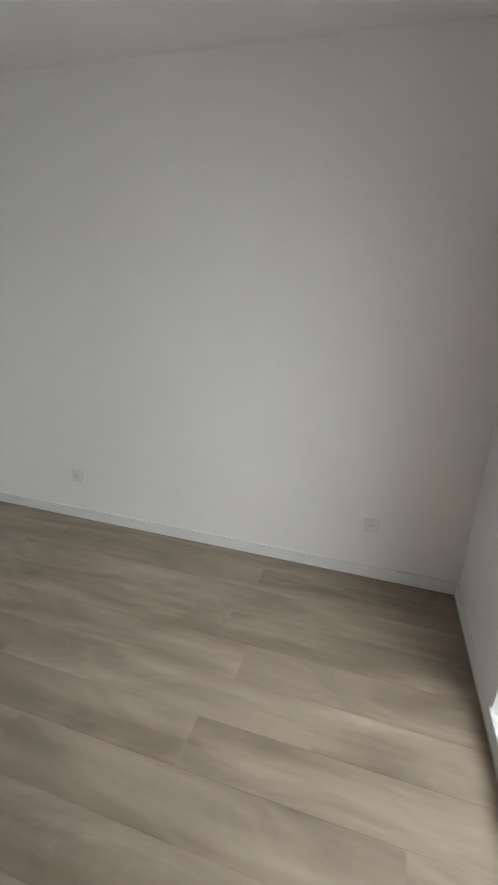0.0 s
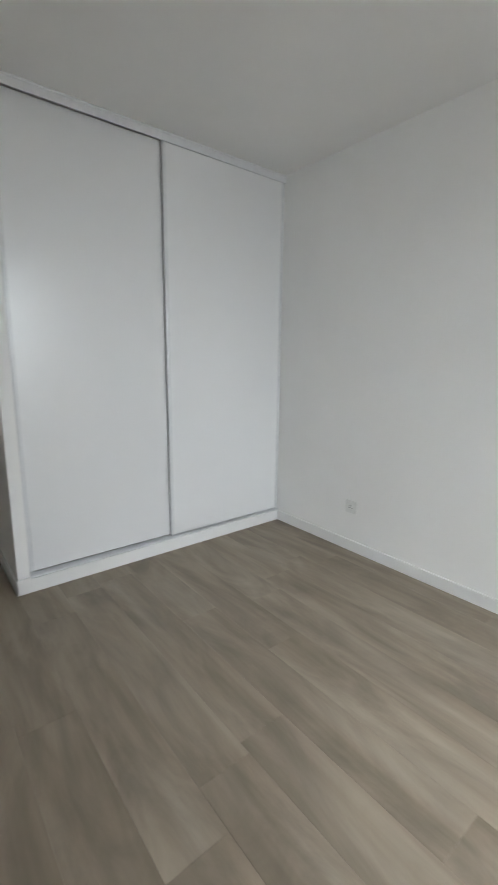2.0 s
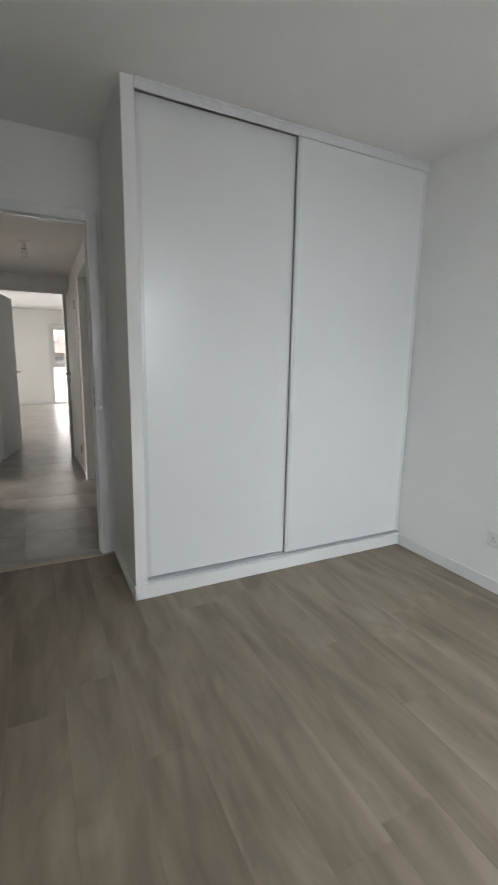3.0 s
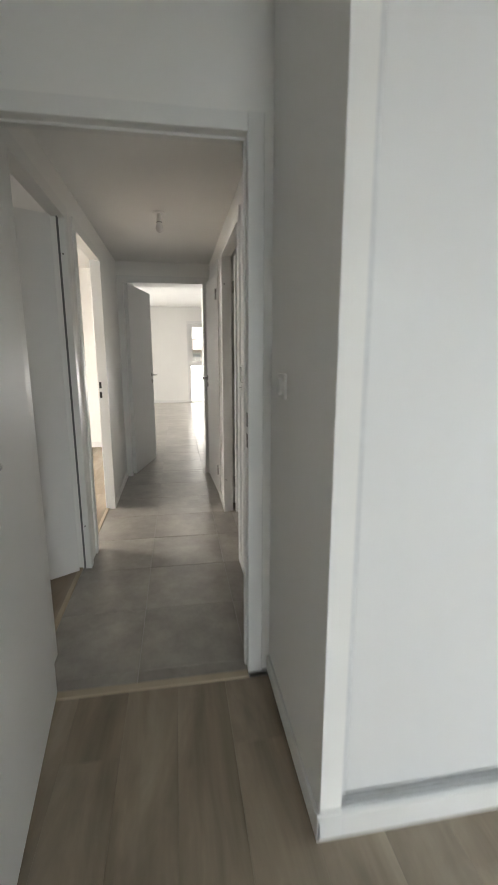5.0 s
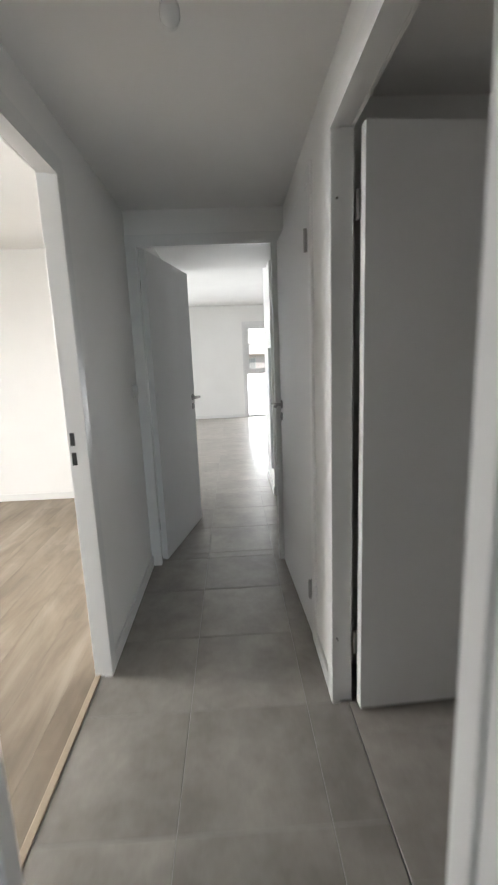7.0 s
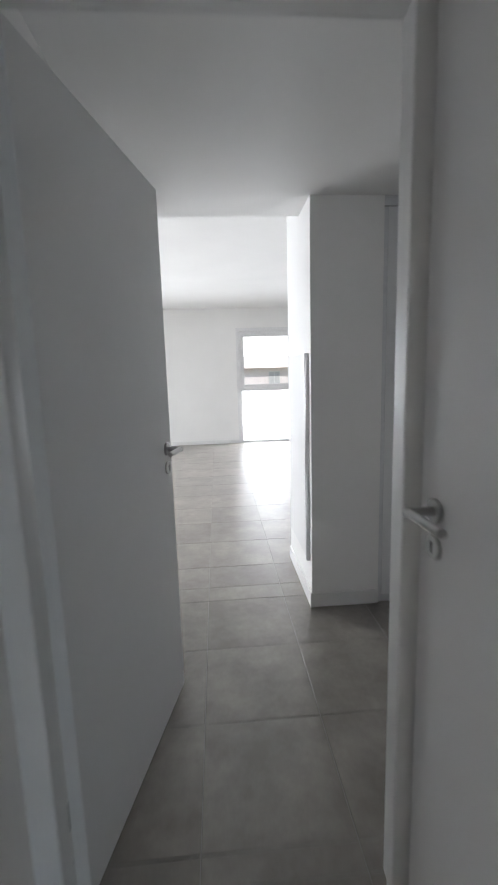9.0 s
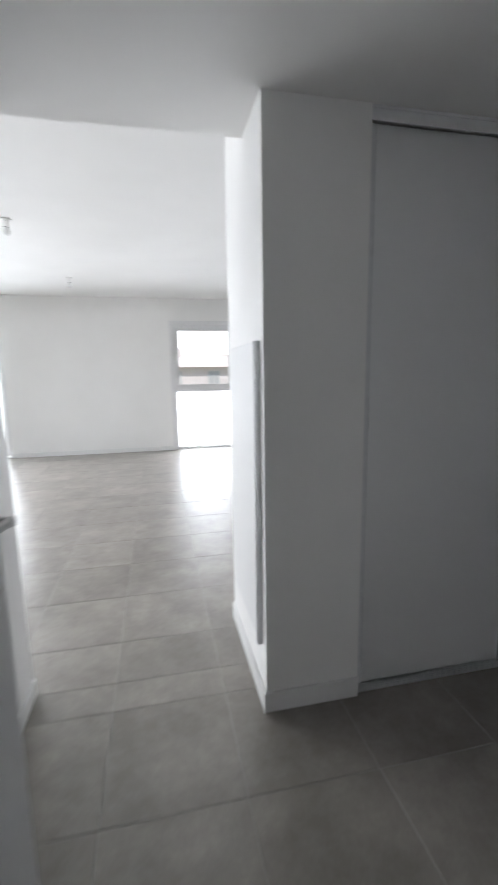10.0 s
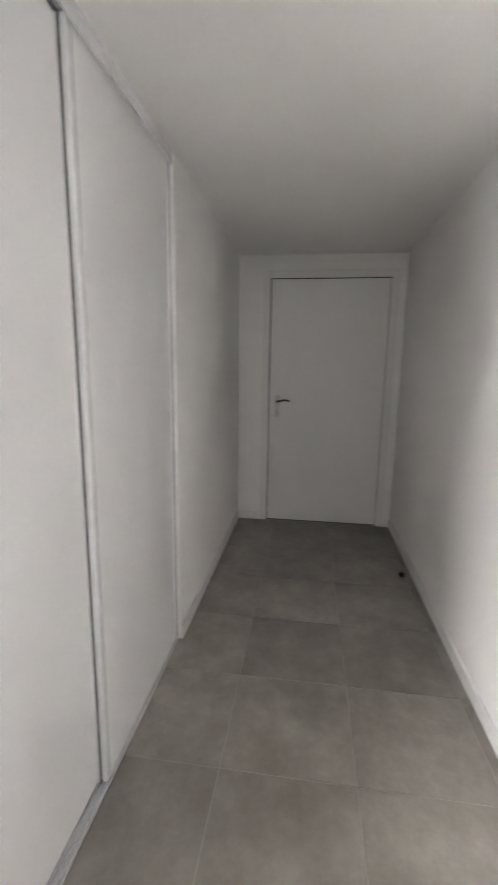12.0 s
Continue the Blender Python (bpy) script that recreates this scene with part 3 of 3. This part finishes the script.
sliding_wardrobe(pose(PIL1, HALL_N + 0.012, 0), CLOSET_E - PIL1, CEIL_HALL, 1.255 - PIL1, 0.0, "white two-door sliding closet in the entrance hall", top=0.05, edge=0.035)

# ---------------------------------------------------------------- electrical cabinet on the closet's side wall
cab = thing("electrical_cabinet", pose(PIL0, 4.675, 0.26), "flat white electrical cabinet with an aluminium edge, set in the wall", "cabinet")
bm = bmesh.new()
block(bm, -0.012, 0.0, 0.0, 0.56, 0.0, 1.195, 0.002)
part("cabinet_door", bm, LEAF, cab, "flat white cabinet door")
bm = bmesh.new()
block(bm, -0.019, 0.0, -0.013, 0.0, 0.0, 1.195, 0.002)
block(bm, -0.023, -0.017, -0.003, 0.005, 0.0, 1.195, 0.001)
part("edge_profile", bm, TRACK, cab, "satin aluminium edge profile")


# ---------------------------------------------------------------- switches and sockets: x across, z up, y into the wall
def plate(name, at, label, socket=False):
    root = thing(name, at, label, "socket" if socket else "switch", "switches and sockets")
    bm = bmesh.new()
    block(bm, -0.041, 0.041, -0.010, 0.0, -0.041, 0.041, 0.003)
    part("cover_plate", bm, PLASTIC, root)
    turn_out = Matrix.Translation((0, -0.0095, 0)) @ Matrix.Rotation(math.pi / 2, 4, 'X')
    bm = bmesh.new()
    if socket:
        lathe(bm, [(0.027, 0.0), (0.027, 0.0035), (0.0245, 0.0035), (0.021, 0.0008)], 28, turn_out)
        part("socket_well", bm, PLASTIC, root, "round white socket well", smooth=True)
        for x, z in ((-0.0095, -0.004), (0.0095, -0.004)):
            bm = bmesh.new()
            rod(bm, (x, -0.0100, z), (x, -0.0112, z), 0.0028, 10)
            part("contact_hole", bm, BLACK, root, "dark contact hole")
        bm = bmesh.new()
        rod(bm, (0, -0.009, 0.011), (0, -0.022, 0.011), 0.0024, 10)
        part("earth_pin", bm, STEEL, root, "steel earth pin")
    else:
        lathe(bm, [(0.030, 0.0), (0.030, 0.008), (0.0280, 0.0115), (0.022, 0.0125)], 32, turn_out)
        part("rocker", bm, PLASTIC, root, "round white rocker", smooth=True)
    return root


plate("socket", pose(BX1, -1.36, 0.297, 0, 0, -90), "square white wall socket above the bedroom skirting", True)
plate("socket", pose(BX1, -3.195, 0.315, 0, 0, -90), "square white wall socket near the bedroom corner", True)
plate("light_switch", pose(0.090, -0.175, 1.203, 0, 0, -90), "square white light switch beside the bedroom door")
plate("light_switch", pose(XE, 0.41, 1.20, 0, 0, -90), "square white light switch on the corridor wall")
plate("light_switch", pose(XE, 0.885, 1.207, 0, 0, -90), "square white light switch above a socket")
plate("socket", pose(XE, 0.885, 1.112, 0, 0, -90), "square white wall socket below a switch", True)
plate("light_switch", pose(XW, 3.09, 1.19, 0, 0, 90), "square white light switch near the corridor's end")


# ---------------------------------------------------------------- bulb holders
def bulb_light(at, label):
    root = thing("ceiling_light", at, label, "ceiling light", "bare bulb lights")
    bm = bmesh.new()
    lathe(bm, [(0.042, 0.0), (0.042, -0.005), (0.038, -0.010), (0.020, -0.012)], 32)
    part("ceiling_rose", bm, PLASTIC, root, "round white ceiling rose", smooth=True)
    bm = bmesh.new()
    lathe(bm, [(0.014, -0.009), (0.016, -0.030), (0.0185, -0.050), (0.0185, -0.062)], 24)
    part("lamp_holder", bm, PLASTIC, root, "white lamp holder", smooth=True)
    bm = bmesh.new()
    lathe(bm, [(0.0182, -0.061), (0.0182, -0.064), (0.014, -0.065)], 24)
    part("holder_ring", bm, BLACK, root, "black ring")
    bm = bmesh.new()
    lathe(bm, [(0.013, -0.062), (0.016, -0.070), (0.022, -0.082), (0.0245, -0.096), (0.024, -0.106), (0.019, -0.117), (0.011, -0.124), (0.003, -0.1265)], 28)
    part("bulb", bm, BULB, root, "unlit white bulb", smooth=True)
    return root


bulb_light(pose(-0.338, 1.60, CEIL_HALL), "bare unlit bulb on a white corridor ceiling rose")
bulb_light(pose(-1.35, 7.20, CEIL_LIV), "bare unlit bulb hanging in the living room")
bulb_light(pose(-1.26, 9.40, CEIL_LIV), "bare unlit bulb hanging in the living room")

# ---------------------------------------------------------------- small things on the floor
stop_ = thing("door_stop", pose(2.90, 3.365, 0), "small dark rubber and steel door stop on the floor", "door stop")
bm = bmesh.new()
lathe(bm, [(0.021, 0), (0.021, 0.005), (0.016, 0.007)], 24)
part("foot", bm, STEEL, stop_, "steel foot", smooth=True)
bm = bmesh.new()
lathe(bm, [(0.015, 0.006), (0.017, 0.016), (0.016, 0.026), (0.008, 0.031)], 24)
part("buffer", bm, BLACK, stop_, "black rubber buffer", smooth=True)


def threshold(x0, x1, y0, y1, h, material, label):
    bm = bmesh.new()
    block(bm, x0, x1, y0, y1, -0.010, h, min(0.004, h))
    return solid("threshold", bm, material, label, "threshold")


threshold(-0.798, -0.002, -0.030, 0.010, 0.006, THRESH, "oak-look threshold bar in the bedroom doorway")
threshold(XW - 0.067, XW - 0.040, 1.317, 2.143, 0.008, THRESH, "oak-look threshold bar in the second doorway")
threshold(XW - 0.067, XW - 0.040, 0.242, 1.058, 0.008, THRESH, "oak-look threshold bar in the first doorway")

# ---------------------------------------------------------------- outside
bm = bmesh.new()
block(bm, -900, 900, -900, 900, -3.1, -2.9)
solid("ground", bm, LAWN, "dry grassy ground reaching the horizon", "ground")


def haze():
    m, nt, b = nodes_of("bright_haze")
    e = nt.nodes.new("ShaderNodeEmission")
    g = noise_node(nt, mapped(nt, (0.01, 0.01, 0.03)), 1.0, 3)
    link(nt, ramp(nt, g, [(0.3, (0.90, 0.94, 1.0)), (0.7, (1.0, 1.0, 1.0))]), e.inputs["Color"])
    e.inputs["Strength"].default_value = 3.5
    link(nt, e.outputs[0], nt.nodes["Material Output"].inputs["Surface"])
    return m


bm = bmesh.new()
block(bm, -260, 260, 130, 131, -2.9, 120)
solid("backdrop", bm, haze(), "bright hazy white sky behind the houses", "sky")


def house(at):
    root = thing("house", at, "pink rendered house with a clay tile roof", "house")
    bm = bmesh.new()
    block(bm, -7, 9, 0, 9, 0, 4.8)
    part("wall", bm, RENDER, root)
    bm = bmesh.new()
    a = [bm.verts.new(p) for p in ((-7.5, -0.5, 4.75), (9.5, -0.5, 4.75), (9.5, 9.5, 4.75), (-7.5, 9.5, 4.75))]
    r = [bm.verts.new(p) for p in ((-3.0, 4.5, 5.95), (5.0, 4.5, 5.95))]
    for f in ((a[0], a[1], r[1], r[0]), (a[1], a[2], r[1]), (a[2], a[3], r[0], r[1]), (a[3], a[0], r[0]), (a[3], a[2], a[1], a[0])):
        bm.faces.new(f)
    roof = part("roof", bm, CLAY, root)
    for x in (-1.5, 3.4):
        bm = bmesh.new()
        block(bm, x, x + 0.6, 3.6, 4.2, 5.4, 6.5, 0.03)
        part("chimney", bm, RENDER, roof)
    for x in (-5.4, -2.2, 1.0, 4.2, 6.8):
        for z in (0.9, 3.2):
            bm = bmesh.new()
            block(bm, x, x + 1.0, -0.03, 0.02, z, z + 1.25, 0.01)
            wdw = part("window", bm, PVC, root)
            for k in (0, 1):
                bm = bmesh.new()
                block(bm, x + 0.06 + 0.46 * k, x + 0.48 + 0.46 * k, -0.045, -0.031, z + 0.07, z + 1.18)
                part("pane", bm, SHUTTER, wdw)
    return root


house(pose(3.2, 40.0, -2.9))

# ---------------------------------------------------------------- floors, piece by piece
pieces = {}


def piece_mesh(kind, w, l, material, gap, t):
    """A flat piece with chamfered upper edges, centred on the origin, its face at z = 0."""
    key = (kind, round(w, 3), round(l, 3))
    if key not in pieces:
        x, y, c = w / 2 - gap / 2, l / 2 - gap / 2, 0.0005 if kind == "plank" else 0.0012
        bm = bmesh.new()
        rings = []
        for dx, z in ((0, -t), (0, -c), (c, 0)):
            rings.append([bm.verts.new((sx * (x - dx), sy * (y - dx), z)) for sx, sy in ((-1, -1), (1, -1), (1, 1), (-1, 1))])
        for p, q in zip(rings, rings[1:]):
            for i in range(4):
                bm.faces.new((p[i], p[(i + 1) % 4], q[(i + 1) % 4], q[i]))
        bm.faces.new(rings[-1])
        pieces[key] = finish(bm, kind, material)
    return pieces[key]


def lay(kind, root, x0, x1, y0, y1, material, gap, t):
    if x1 - x0 < 0.012 or y1 - y0 < 0.012:
        return
    ob = new(kind, piece_mesh(kind, x1 - x0, y1 - y0, material, gap, t))
    ob.parent = root
    ob.location = ((x0 + x1) / 2, (y0 + y1) / 2, 0)


def base(name, x0, x1, y0, y1, z, material, label):
    bm = bmesh.new()
    block(bm, x0, x1, y0, y1, -0.020, z)
    return solid(name, bm, material, label, "floor")


def plank_floor(name, x0, x1, y0, y1, label, joint, seed, w=0.189, length=1.285):
    """Planks along y in rows w wide; a row joint lies at x = joint."""
    root = base(name, x0, x1, y0, y1, -0.004, SUBFLOOR, label)
    rnd = random.Random(seed)
    x = joint - w * math.ceil((joint - x0) / w)
    while x < x1:
        y = y0 - rnd.random() * length
        while y < y1:
            lay("plank", root, max(x, x0), min(x + w, x1), max(y, y0), min(y + length, y1), OAK, 0.0004, 0.006)
            y += length
        x += w
    return root


def cuts(a, b, anchor, pitch):
    k = math.ceil((a - anchor) / pitch)
    out = [a]
    while anchor + k * pitch < b - 0.02:
        if anchor + k * pitch > a + 0.02:
            out.append(anchor + k * pitch)
        k += 1
    return out + [b]


def tile_floor(name, areas, label, ax, ay, px=0.4585, py=0.4685):
    """Square tiles over one or more rectangles, on one grid."""
    bm = bmesh.new()
    for x0, x1, y0, y1 in areas:
        block(bm, x0, x1, y0, y1, -0.020, -0.0016)
    root = solid(name, bm, GROUT, label, "floor")
    for x0, x1, y0, y1 in areas:
        xc, yc = cuts(x0, x1, ax, px), cuts(y0, y1, ay, py)
        for p, q in zip(xc, xc[1:]):
            for r, s in zip(yc, yc[1:]):
                lay("tile", root, p, q, r, s, TILE, 0.0028, 0.008)
    return root


plank_floor("floor_bedroom", BX0, BX1, BY0, -0.030, "greige oak plank floor in the bedroom", 0.275, 4)
plank_floor("floor_second_bedroom", LIV_W, XW - 0.067, 1.225, 4.85, "greige oak plank floor in the second bedroom", -1.0, 7)
plank_floor("floor_study", LIV_W, XW - 0.067, -2.12, 1.155, "greige oak plank floor in a side room", -1.05, 9)
tile_floor("floor_corridor", [(XW - 0.040, 0.168, 0.010, 3.255)], "large grey concrete-look tiles in the corridor", -0.455, 0.997, 0.4585, 0.4585)
tile_floor("floor_bathroom", [(0.171, 1.90, 0.066, END0)], "large grey concrete-look tiles in the bathroom", 0.63, 1.30, 0.4585, 0.4585)
tile_floor("floor_hall", [(-0.795, HALL_E, 3.255, 4.745), (-0.795, PIL0, 4.745, BEAM_Y)], "large grey concrete-look tiles in the entrance hall", -0.455, 3.808)
tile_floor("floor_living", [(LIV_W, LIV_E, BEAM_Y, LIV_N)], "large grey concrete-look tiles in the living room", -0.455, 3.808)
